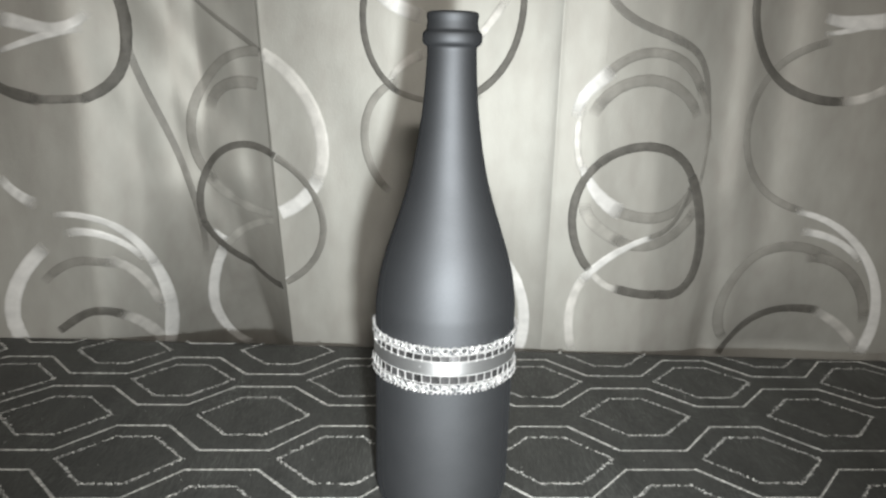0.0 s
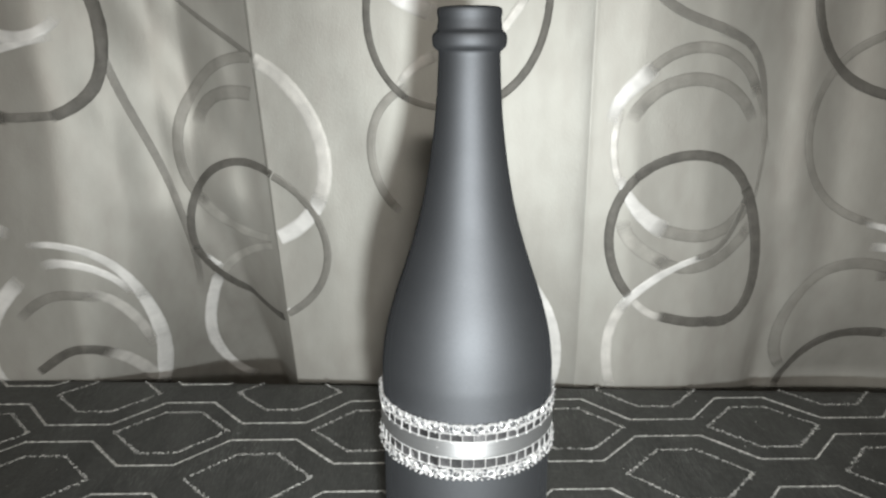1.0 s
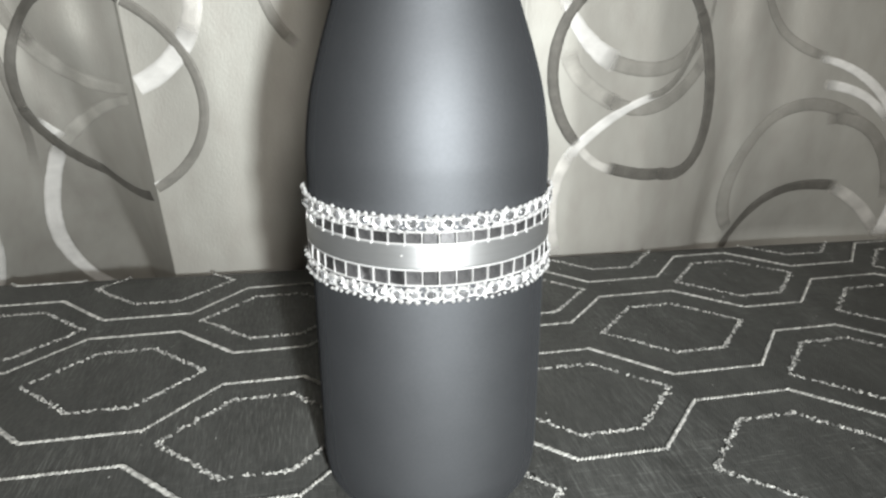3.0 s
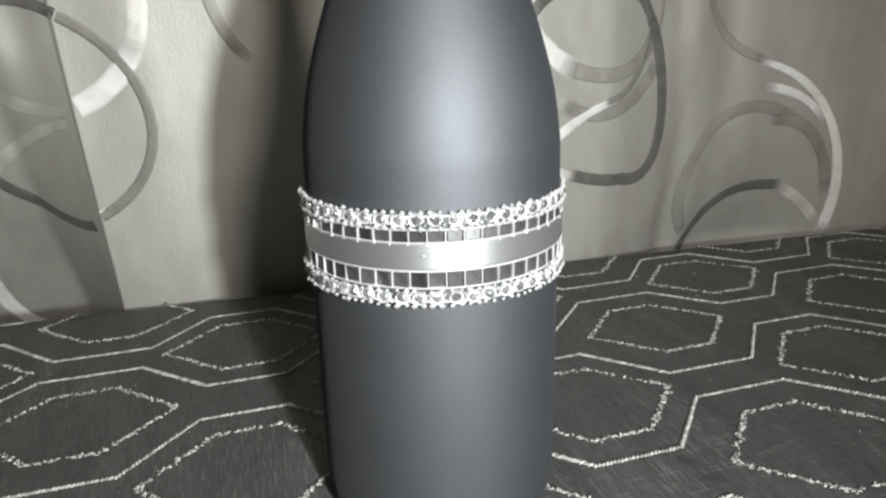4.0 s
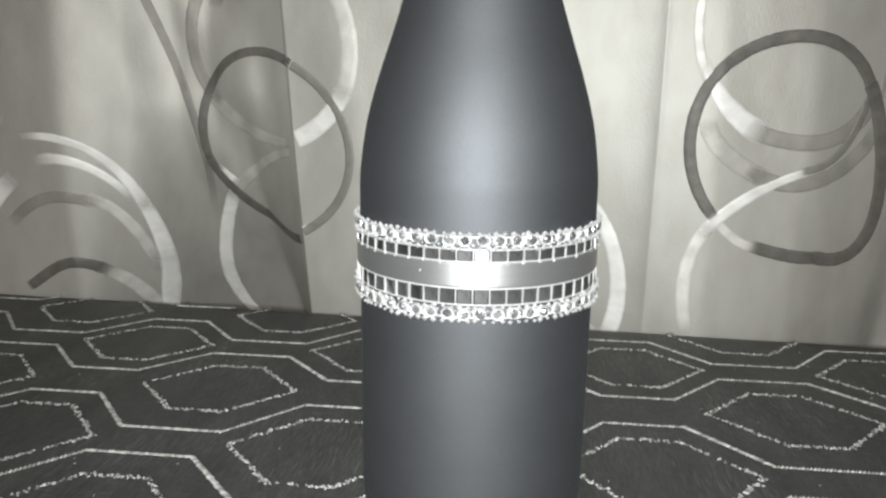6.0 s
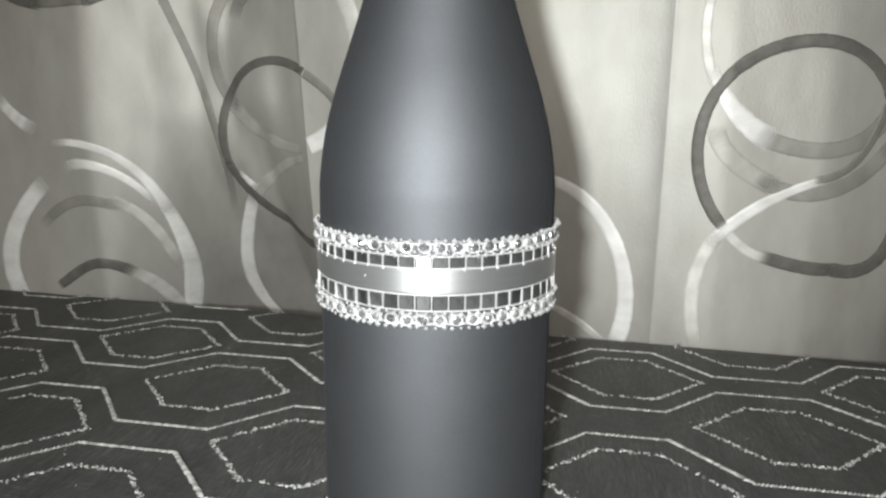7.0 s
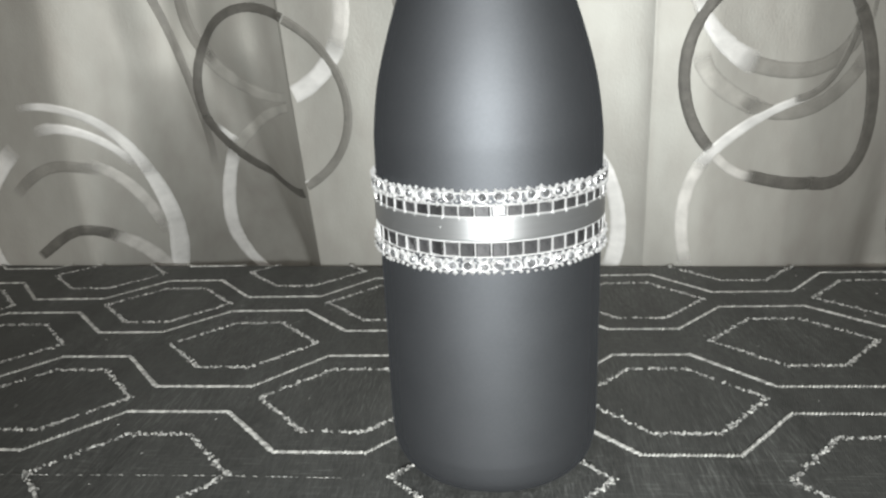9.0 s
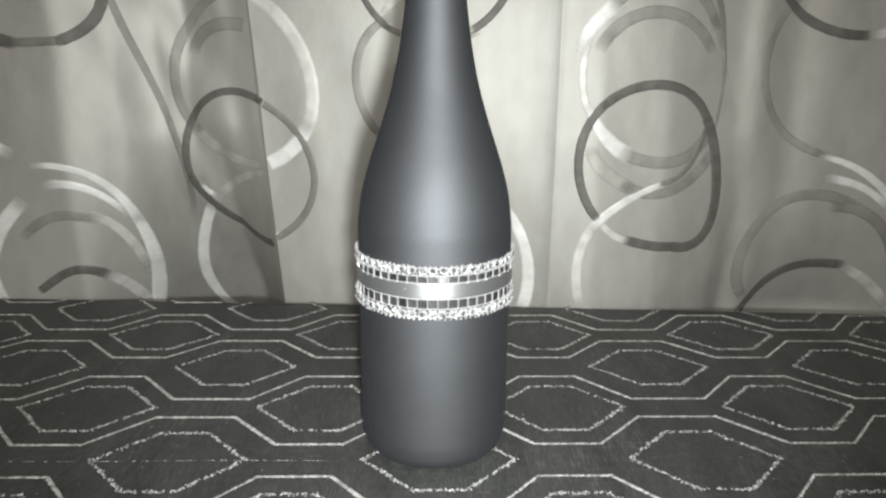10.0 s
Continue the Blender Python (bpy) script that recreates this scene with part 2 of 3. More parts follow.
def cloth_y(x, z):
    """Depth of the curtain's face: a soft front with one deep fold left of a sharp pleat."""
    u = x - (pleat_x(z) + 0.154) * max(0.0, 1 - abs(x + 0.154) / 0.16)
    y = eased(u, FACE_X, FACE_Y)
    s = max(0.0, min(1.6, (0.16 - z) / 0.16))
    deep = 0.032 + 0.060 * s ** 1.6
    y += deep * (eased(u, FOLD_X, FOLD_D) if u < -0.225 else 1 - (1 - max(0.0, (-0.155 - u) / 0.07)) ** (1.05 + 0.25 * s))
    # the cloth tucks in behind the pleat before it comes forward again
    y += 0.030 * min(1.0, s) ** 0.8 * max(0.0, min((-0.157 - u) / 0.046, (u + 0.224) / 0.021))
    y += 0.016 * min(1.0, s) * math.exp(-((x - 0.297 + 0.03 * z) / 0.016) ** 2)
    y += 0.004 * max(0.0, min(1.0, (-0.155 - u) / 0.0015)) * max(0.0, min(1.0, (u + 0.225) / 0.05))
    # narrow pleats and soft buckles
    for px, w, d in ((-0.335, 0.018, -0.001), (-0.272, 0.018, 0.003), (0.300, 0.012, -0.002), (0.335, 0.02, 0.003), (-0.47, 0.03, -0.004), (0.55, 0.02, -0.006)):
        y += d * math.exp(-((x - px + 0.02 * (z - 0.1)) / w) ** 2)
    # a pressed crease
    y -= 0.0016 * math.exp(-abs(x - 0.112) / 0.006)
    y += 0.0030 * noise.noise((x * 9, 3.1, z * 2.2)) + 0.0012 * noise.noise((x * 26 + z * 6, 7.7, z * 7))
    if -0.335 < u < -0.17:
        y += 0.0075 * noise.noise((x * 23 + z * 9, 1.3, z * 8)) * min(1.0, (u + 0.335) / 0.04, (-0.17 - u) / 0.02)
    # the lower cloth falls back a little towards the side of the table
    if z < 0.09:
        y += 0.018 * ((0.09 - max(z, -0.02)) / 0.09) ** 1.6 * math.exp(-((x - 0.385) / 0.075) ** 2)
    if z < 0.16:
        y += (0.009 + 0.005 * math.sin(x * 21 + 1.0)) * ((0.16 - max(z, -0.02)) / 0.16) ** 1.6
    return y


def curtain_columns():
    xs = list(np.arange(-0.90, -0.50, 0.02)) + list(np.arange(-0.50, -0.162, 0.004)) + list(np.arange(-0.162, -0.146, 0.001))
    xs += list(np.arange(-0.146, 0.102, 0.004)) + list(np.arange(0.102, 0.122, 0.001)) + list(np.arange(0.122, 0.50, 0.004)) + list(np.arange(0.50, 0.901, 0.02))
    return sorted(set(round(x, 4) for x in xs))


zs = list(np.arange(-0.70, -0.10, 0.05)) + list(np.arange(-0.10, 0.42, 0.008)) + list(np.arange(0.42, 1.66, 0.05))
cols = curtain_columns()
grid = []
for z in zs:
    shift = pleat_x(z) + 0.154
    for x in cols:
        xx = x + shift * max(0.0, 1 - abs(x + 0.154) / 0.16)
        grid.append((xx, cloth_y(xx, z), z))
nc = len(cols)
faces = [(r * nc + c, r * nc + c + 1, (r + 1) * nc + c + 1, (r + 1) * nc + c) for r in range(len(zs) - 1) for c in range(nc - 1)]
back = len(grid)
grid += [(x, y + 0.0008, z) for x, y, z in grid]
faces += [tuple(back + i for i in reversed(q)) for q in faces]
for r in range(len(zs) - 1):
    for c in (0, nc - 1):
        a, b = r * nc + c, (r + 1) * nc + c
        faces.append((a, b, back + b, back + a))
curtain = tagged(new("curtain", mesh_of("curtain", grid, faces, CURTAIN, True)),
                 "grey satin folded curtain, woven rings with sheen painted silver and dark", "curtain")
KINDS = {"bright": (BRIGHT, "white satin weave, sheen in its colour", 0.0009), "pale": (PALE, "pale satin weave, sheen in its colour", 0.0008), "faint": (FAINT, "faint grey satin weave, sheen in its colour", 0.0006), "grey": (GREY, "grey satin weave, sheen in its colour", 0.0007),
         "dark": (DARK, "dark grey satin weave, sheen in its colour", 0.0012), "mid": (MID, "mid grey satin weave, sheen in its colour", 0.0011), "greyline": (LINE, "thin grey line", 0.0006)}

def band(kind, w0, w1, a, b, c, d):
    """One stroke of the ring pattern: a ribbon along a cubic curve on the curtain's face."""
    mat, label, lift = KINDS[kind]
    lift += random.uniform(0, 0.0001)
    a, b, c, d = (Vector(p) for p in (a, b, c, d))
    length = (b - a).length + (c - b).length + (d - c).length
    n, across = max(6, int(length / 0.003)), 7
    verts, quads, weave = [], [], []
    # a stroke stops short at the pleat's edge, elsewhere it thins out and runs a little over
    over = min(0.25, {"bright": 0.008, "pale": 0.010, "grey": 0.010, "faint": 0.010, "greyline": 0.022}.get(kind, 0.004) / length)
    r0 = 0.0 if abs(a.x - pleat_x(a.y)) < 0.012 else over
    r1 = 0.0 if abs(d.x - pleat_x(d.y)) < 0.012 else over
    for i in range(n + 1):
        t = -r0 + (1 + r0 + r1) * i / n
        fade = min(1.0, (t + r0) / (2 * r0) if r0 else 1.0, (1 + r1 - t) / (2 * r1) if r1 else 1.0)
        fade *= (0.70 if kind == "greyline" else 0.92) + 0.25 * noise.noise((a.x * 50 + t * 6, 2.0, a.y * 50))
        p = a * (1 - t) ** 3 + b * 3 * t * (1 - t) ** 2 + c * 3 * t * t * (1 - t) + d * t ** 3
        g = ((b - a) * (1 - t) ** 2 + (c - b) * 2 * t * (1 - t) + (d - c) * t * t).normalized()
        side = Vector((-g.y, g.x))
        w = (w0 + (w1 - w0) * max(0.0, min(1.0, t))) * (1 + 0.10 * noise.noise((p.x * 400, 5.0, p.y * 400)))
        for j in range(across):
            q = p + side * w * (j / (across - 1) - 0.5)
            edge = j in (0, across - 1)
            verts.append((q.x, cloth_y(q.x, q.y) - (0.6 * lift if edge else lift), q.y))
            weave.append(max(0.0, min(1.0, fade * (0.75 if edge else 1.0))))
    for i in range(n):
        for j in range(across - 1):
            k = i * across + j
            quads.append((k, k + 1, k + across + 1, k + across))
    me = mesh_of("woven_ring", verts, quads, mat, True)
    me.attributes.new("weave", "FLOAT", "POINT").data.foreach_set("value", weave)
    return part("woven_ring" if kind != "greyline" else "grey_line", me, curtain, label)


# changes of tone along one ring stand in for its satin sheen
band("mid", 0.0069, 0.0069, (-0.1561, 0.1840), (-0.0980, 0.1526), (-0.0948, 0.0851), (-0.1498, 0.0569))
band("dark", 0.0071, 0.0071, (-0.1570, 0.1850), (-0.2114, 0.2169), (-0.2469, 0.1620), (-0.2381, 0.1116))
band("dark", 0.0077, 0.0077, (-0.2381, 0.1116), (-0.2337, 0.0895), (-0.1900, 0.0330), (-0.1568, 0.0480))
band("pale", 0.0123, 0.0135, (-0.1650, 0.2810), (-0.1221, 0.2606), (-0.0970, 0.2031), (-0.1160, 0.1628))
band("bright", 0.0135, 0.0139, (-0.1160, 0.1628), (-0.1229, 0.1487), (-0.1345, 0.1368), (-0.1530, 0.1290))
band("grey", 0.0095, 0.0095, (-0.1689, 0.2830), (-0.2278, 0.2900), (-0.2637, 0.2029), (-0.2271, 0.1609))
band("faint", 0.0132, 0.0084, (-0.2271, 0.1609), (-0.2139, 0.1400), (-0.1888, 0.1241), (-0.1624, 0.1262))
band("grey", 0.0117, 0.0117, (-0.1717, 0.2529), (-0.1884, 0.2567), (-0.2113, 0.2548), (-0.2197, 0.2369))
band("faint", 0.0075, 0.0112, (-0.1623, 0.1183), (-0.1885, 0.1142), (-0.2093, 0.0964), (-0.2242, 0.0799))
band("bright", 0.0108, 0.0108, (-0.2249, 0.0781), (-0.2521, 0.0317), (-0.2600, -0.0286), (-0.2257, -0.0670))
band("bright", 0.0089, 0.0115, (-0.4088, 0.1596), (-0.4032, 0.1519), (-0.3957, 0.1450), (-0.3861, 0.1401))
band("bright", 0.0058, 0.0086, (-0.3595, 0.1279), (-0.3192, 0.1306), (-0.2967, 0.1059), (-0.2872, 0.0739))
band("bright", 0.0086, 0.0116, (-0.2872, 0.0739), (-0.2764, 0.0397), (-0.2810, -0.0036), (-0.2894, -0.0316))
band("bright", 0.0088, 0.0056, (-0.3513, 0.1101), (-0.3300, 0.1148), (-0.3072, 0.1011), (-0.2965, 0.0816))
band("bright", 0.0133, 0.0160, (-0.3817, 0.0921), (-0.4076, 0.0691), (-0.4314, 0.0288), (-0.4103, -0.0068))
band("grey", 0.0089, 0.0089, (-0.3775, 0.0659), (-0.3614, 0.0800), (-0.3447, 0.0843), (-0.3257, 0.0784))
band("pale", 0.0091, 0.0091, (-0.3184, 0.0787), (-0.3028, 0.0701), (-0.2928, 0.0510), (-0.2880, 0.0237))
band("dark", 0.0079, 0.0092, (-0.3761, 0.0069), (-0.3615, 0.0161), (-0.3406, 0.0385), (-0.3191, 0.0197))
band("pale", 0.0095, 0.0108, (-0.3169, 0.0170), (-0.3069, 0.0099), (-0.2975, -0.0056), (-0.2893, -0.0298))
band("dark", 0.0088, 0.0113, (-0.4014, 0.2477), (-0.3966, 0.2438), (-0.3863, 0.2399), (-0.3688, 0.2362))
band("mid", 0.0073, 0.0073, (-0.3688, 0.2362), (-0.3563, 0.2354), (-0.3436, 0.2366), (-0.3257, 0.2377))
band("dark", 0.0096, 0.0096, (-0.3257, 0.2377), (-0.2861, 0.2516), (-0.2832, 0.3002), (-0.2944, 0.3342))
band("bright", 0.0134, 0.0085, (-0.3882, 0.3056), (-0.3669, 0.3031), (-0.3427, 0.2893), (-0.3216, 0.3090))
band("bright", 0.0049, 0.0086, (-0.3919, 0.2791), (-0.3733, 0.2863), (-0.3530, 0.2938), (-0.3288, 0.2992))
band("greyline", 0.0067, 0.0067, (-0.2882, 0.2824), (-0.2743, 0.2167), (-0.2350, 0.1580), (-0.2421, 0.0876))
band("greyline", 0.0035, 0.0053, (-0.2360, 0.3341), (-0.2143, 0.3136), (-0.1894, 0.3006), (-0.1679, 0.2830))
band("dark", 0.0065, 0.0054, (-0.0666, 0.3415), (-0.0747, 0.3092), (-0.0676, 0.2708), (-0.0383, 0.2505))
band("dark", 0.0060, 0.0070, (0.0755, 0.3448), (0.0795, 0.3097), (0.0674, 0.2685), (0.0353, 0.2504))
band("grey", 0.0054, 0.0054, (-0.0383, 0.2505), (-0.0161, 0.2404), (0.0101, 0.2383), (0.0332, 0.2454))
band("bright", 0.0135, 0.0135, (-0.0525, 0.3353), (-0.0464, 0.3303), (-0.0363, 0.3243), (-0.0221, 0.3192))
band("pale", 0.0065, 0.0097, (-0.0424, 0.2646), (-0.0363, 0.2728), (-0.0282, 0.2788), (-0.0181, 0.2828))
band("grey", 0.0076, 0.0076, (-0.0444, 0.2566), (-0.0788, 0.2364), (-0.0737, 0.1839), (-0.0494, 0.1597))
band("pale", 0.0076, 0.0076, (0.0353, 0.2988), (0.0444, 0.3099), (0.0514, 0.3198), (0.0573, 0.3290))
band("dark", 0.0086, 0.0086, (0.1536, 0.1880), (0.1835, 0.2128), (0.2327, 0.2115), (0.2501, 0.1746))
band("dark", 0.0098, 0.0098, (0.2501, 0.1746), (0.2651, 0.1517), (0.2914, 0.0384), (0.2268, 0.0552))
band("dark", 0.0092, 0.0092, (0.2268, 0.0552), (0.2135, 0.0548), (0.1979, 0.0579), (0.1829, 0.0625))
band("pale", 0.0070, 0.0070, (0.1829, 0.0615), (0.1715, 0.0641), (0.1609, 0.0718), (0.1513, 0.0845))
band("dark", 0.0080, 0.0080, (0.1513, 0.0845), (0.1269, 0.1120), (0.1240, 0.1619), (0.1536, 0.1880))
band("bright", 0.0098, 0.0142, (0.1300, 0.2379), (0.1330, 0.2521), (0.1457, 0.2618), (0.1556, 0.2708))
band("grey", 0.0091, 0.0091, (0.1556, 0.2708), (0.1816, 0.3011), (0.2319, 0.2962), (0.2484, 0.2594))
band("grey", 0.0061, 0.0036, (0.2484, 0.2594), (0.2661, 0.2351), (0.2633, 0.2025), (0.2605, 0.1737))
band("grey", 0.0113, 0.0102, (0.1487, 0.2409), (0.1720, 0.2765), (0.2244, 0.2723), (0.2451, 0.2392))
band("pale", 0.0066, 0.0066, (0.1339, 0.2349), (0.1300, 0.2180), (0.1309, 0.2000), (0.1378, 0.1820))
band("bright", 0.0078, 0.0156, (0.1398, 0.1820), (0.1467, 0.1660), (0.1595, 0.1511), (0.1749, 0.1433))
band("grey", 0.0110, 0.0110, (0.1749, 0.1424), (0.2017, 0.1317), (0.2366, 0.1298), (0.2518, 0.1601))
band("faint", 0.0125, 0.0125, (0.1438, 0.1441), (0.1476, 0.1322), (0.1603, 0.1223), (0.1795, 0.1126))
band("grey", 0.0105, 0.0105, (0.1795, 0.1126), (0.2070, 0.0983), (0.2395, 0.1118), (0.2550, 0.1372))
band("mid", 0.0054, 0.0054, (0.2493, 0.1631), (0.2432, 0.1349), (0.2307, 0.1199), (0.2109, 0.1161))
band("bright", 0.0058, 0.0092, (0.2109, 0.1151), (0.1880, 0.1069), (0.1650, 0.0946), (0.1492, 0.0756))
band("pale", 0.0094, 0.0094, (0.1492, 0.0756), (0.1333, 0.0527), (0.1349, 0.0244), (0.1405, -0.0001))
band("greyline", 0.0079, 0.0079, (0.1536, 0.3367), (0.1730, 0.3122), (0.2056, 0.3106), (0.2294, 0.2984))
band("greyline", 0.0072, 0.0048, (0.2294, 0.2984), (0.2579, 0.2869), (0.2570, 0.2485), (0.2624, 0.2226))
band("dark", 0.0086, 0.0101, (0.3192, -0.0276), (0.3433, 0.0094), (0.3482, 0.0343), (0.4133, 0.0274))
band("pale", 0.0102, 0.0117, (0.4194, 0.0233), (0.4357, 0.0168), (0.4526, 0.0037), (0.4678, -0.0152))
band("bright", 0.0056, 0.0140, (0.3735, 0.1378), (0.4482, 0.1246), (0.4953, 0.0467), (0.4748, -0.0205))
band("bright", 0.0081, 0.0068, (0.3835, 0.1171), (0.4086, 0.1138), (0.4275, 0.1049), (0.4424, 0.0900))
band("grey", 0.0108, 0.0108, (0.3182, -0.0059), (0.2905, 0.0311), (0.3159, 0.1336), (0.4081, 0.0922))
band("grey", 0.0112, 0.0112, (0.3964, 0.0894), (0.4353, 0.0891), (0.4617, 0.0538), (0.4675, 0.0210))
band("dark", 0.0076, 0.0088, (0.2942, 0.3464), (0.2909, 0.2905), (0.3349, 0.2460), (0.3958, 0.2493))
band("pale", 0.0093, 0.0093, (0.4021, 0.2495), (0.4172, 0.2505), (0.4323, 0.2565), (0.4454, 0.2654))
band("bright", 0.0092, 0.0157, (0.3685, 0.3260), (0.3800, 0.3223), (0.4021, 0.3217), (0.4334, 0.3259))
band("bright", 0.0039, 0.0079, (0.3717, 0.3123), (0.3895, 0.3136), (0.4102, 0.3188), (0.4334, 0.3288))
band("grey", 0.0076, 0.0076, (0.3685, 0.3033), (0.2787, 0.2788), (0.2808, 0.1659), (0.3663, 0.1417))
band("bright", 0.0083, 0.0125, (0.0341, 0.1096), (0.0842, 0.0978), (0.1034, 0.0310), (0.0879, -0.0117))
band("pale", 0.0052, 0.0070, (0.0307, 0.0146), (0.0475, 0.0098), (0.0622, 0.0021), (0.0760, -0.0105))
# glints painted as white strokes where the ring passes from the fold to the pleat
band("bright", 0.0078, 0.0060, (-0.1499, 0.0575), (-0.1455, 0.0594), (-0.1407, 0.0623), (-0.1359, 0.0656))
band("bright", 0.0050, 0.0065, (-0.2297, 0.1009), (-0.2264, 0.0970), (-0.2232, 0.0933), (-0.2203, 0.0902))


# ---- the table and its cloth ----
def far_edge(x):
    return 0.2333 - 0.05 * x


table = tagged(new("table"), "dark wooden table hidden under a black cloth", "table")
table.location = (0, 0, FLOOR_Z)
bm = bmesh.new()
TX, TY = 0.80, -0.62
corners = [(-TX, TY), (TX, TY), (TX, far_edge(TX) - 0.006), (-TX, far_edge(-TX) - 0.006)]
lo = [bm.verts.new((x, y, -FLOOR_Z - 0.038)) for x, y in corners]
hi = [bm.verts.new((x, y, -FLOOR_Z - 0.008)) for x, y in corners]
bm.faces.new(lo), bm.faces.new(hi)
for i in range(4):
    bm.faces.new((lo[i], lo[(i + 1) % 4], hi[(i + 1) % 4], hi[i]))
part("tabletop", from_bm("tabletop", bm, WOOD), table)
leg = box_mesh("leg", (0.05, 0.05, -FLOOR_Z - 0.038), WOOD, 0.004, (0, 0, (-FLOOR_Z - 0.038) / 2))
for sx, sy in ((-1, TY + 0.06), (1, TY + 0.06), (-1, 0.14), (1, 0.14)):
    part("leg", leg, table).location = (sx * 0.72, sy, 0)

# the cloth lies on the table and hangs a hand down at its far and near edges
xs = np.linspace(-0.81, 0.81, 110)
sheet = []
steps = list(np.linspace(0, 1, 70))
for x in xs:
    e = far_edge(x)
    line = [(TY - 0.006, -0.15), (TY - 0.006, -0.006), (TY, -0.001)]
    line += [(TY + (e - 0.004 - TY) * s, 0.0) for s in steps[1:]]
    line += [(e - 0.001, -0.0012), (e, -0.004), (e, -0.03), (e, -0.10)]
    for i, (y, z) in enumerate(line):
        soft = 0.0006 * noise.noise((x * 12, y * 12, 0.5)) if z == 0.0 else 0.0
        if math.hypot(x, y) < 0.06:
            # the bottle's foot presses the cloth down
            soft = 0.0026 * max(0.0, min(1.0, (0.049 - math.hypot(x, y)) / 0.008))
        sheet.append((x, y, z - abs(soft)))
n_line = len(line)
faces = [(i * n_line + j, (i + 1) * n_line + j, (i + 1) * n_line + j + 1, i * n_line + j + 1) for i in range(len(xs) - 1) for j in range(n_line - 1)]
tablecloth = tagged(new("tablecloth", mesh_of("tablecloth", sheet, faces, CLOTH, True)),
                    "black woven tablecloth embroidered with silver honeycomb lines and dotted hexagons", "tablecloth")
sol = tablecloth.modifiers.new("thickness", "SOLIDIFY")
sol.thickness, sol.offset = 0.0025, -1

# the honeycomb: rows of long hexagons, every second row shifted by half a step
STEP_X, STEP_Y, SKEW = 0.1563, 0.0638, -0.0025
ROW0_X, ROW0_Y = -0.1484 + 2 * 0.0025, 0.2216


def cell(row, n):
    return ROW0_X + SKEW * row + (n + (0.5 if row % 2 else 0.0)) * STEP_X, ROW0_Y - row * STEP_Y


def tuft(verts, quads, p, along, r, long, lift, rng):
    """One small rounded stitch lying on the cloth."""
    g = Vector((along.x, along.y, 0)).normalized() * long
    s = Vector((-g.y, g.x, 0)).normalized() * r
    k = len(verts)
    u = Vector((0, 0, 1)) * lift
    for q in (p - g, p - g * 0.5 + s + u * 0.2, p - g * 0.5 - s + u * 0.2, p + g * 0.5 + s + u * 0.2, p + g * 0.5 - s + u * 0.2, p + g, p - g * 0.4 + u, p + g * 0.4 + u):
        verts.append((q.x, q.y, q.z))
    quads += [(k, k + 6, k + 1), (k, k + 2, k + 6), (k + 1, k + 6, k + 7, k + 3), (k + 2, k + 4, k + 7, k + 6), (k + 3, k + 7, k + 5), (k + 4, k + 5, k + 7)]


def along_path(points, pitch):
    """Even steps along a chain of straight stretches."""
    for a, b in zip(points, points[1:]):
        n = max(1, round((b - a).length / pitch))
        for i in range(n):
            yield a.lerp(b, i / n), (b - a).normalized()


def on_cloth(p):
    return p.y < far_edge(p.x) - 0.0015 and abs(p.x) < 0.80 and p.y > TY + 0.01


rng = random.Random(4)
for row in range(-1, 13):
    # the corded line that runs over the hexagons of a row and under those of the row before
    pts = []
    for n in range(-5, 7):
        cx, cy = cell(row, n)
        pts += [Vector((cx + dx, cy + dy, 0.0)) for dx, dy in (((-0.0525, 0.0115), (-0.0204, 0.0468), (0.0204, 0.0468), (0.0525, 0.0115)) if row % 2 else ((-0.0578, 0.0168), (-0.0254, 0.0501), (0.0254, 0.0501), (0.0578, 0.0168)))]
    runs, run = [], []
    for p, d in list(along_path(pts, 0.0018)) + [(Vector((9, 9, 0)), Vector((1, 0, 0)))]:
        if on_cloth(p):
            run.append((p, d))
        elif run:
            runs.append(run)
            run = []
    for run in runs:
        if len(run) < 4:
            continue
        # a flat core cord with slanting stitches over it
        verts, quads = [], []
        for p, d in run:
            s = Vector((-d.y, d.x, 0)) * 0.00030
            verts += [tuple(p - s), tuple(p - s * 0.6 + Vector((0, 0, 0.0002))), tuple(p + s * 0.6 + Vector((0, 0, 0.0002))), tuple(p + s)]
        quads += [(4 * i + c, 4 * i + c + 1, 4 * i + c + 5, 4 * i + c + 4) for i in range(len(run) - 1) for c in range(3)]
        for p, d in run:
            turn = Vector((d.x * 0.62 - d.y * 0.78, d.x * 0.78 + d.y * 0.62, 0))
            p = p + Vector((rng.uniform(-1, 1), rng.uniform(-1, 1), 0)) * 0.00018
            wide = 1.4 if d.y < -0.3 else 1.0
            tuft(verts, quads, p, turn, 0.00056 * rng.uniform(0.8, 1.2), 0.00135 * wide * rng.uniform(0.8, 1.2), 0.0011, rng)
        part("embroidered_line", mesh_of("embroidered_line", verts, quads, THREAD, True), tablecloth, "silver-grey corded embroidery line")
HEX = [(-0.0444, 0.0), (-0.0145, 0.0305), (0.0145, 0.0305), (0.0444, 0.0), (0.0145, -0.0305), (-0.0145, -0.0305), (-0.0444, 0.0)]


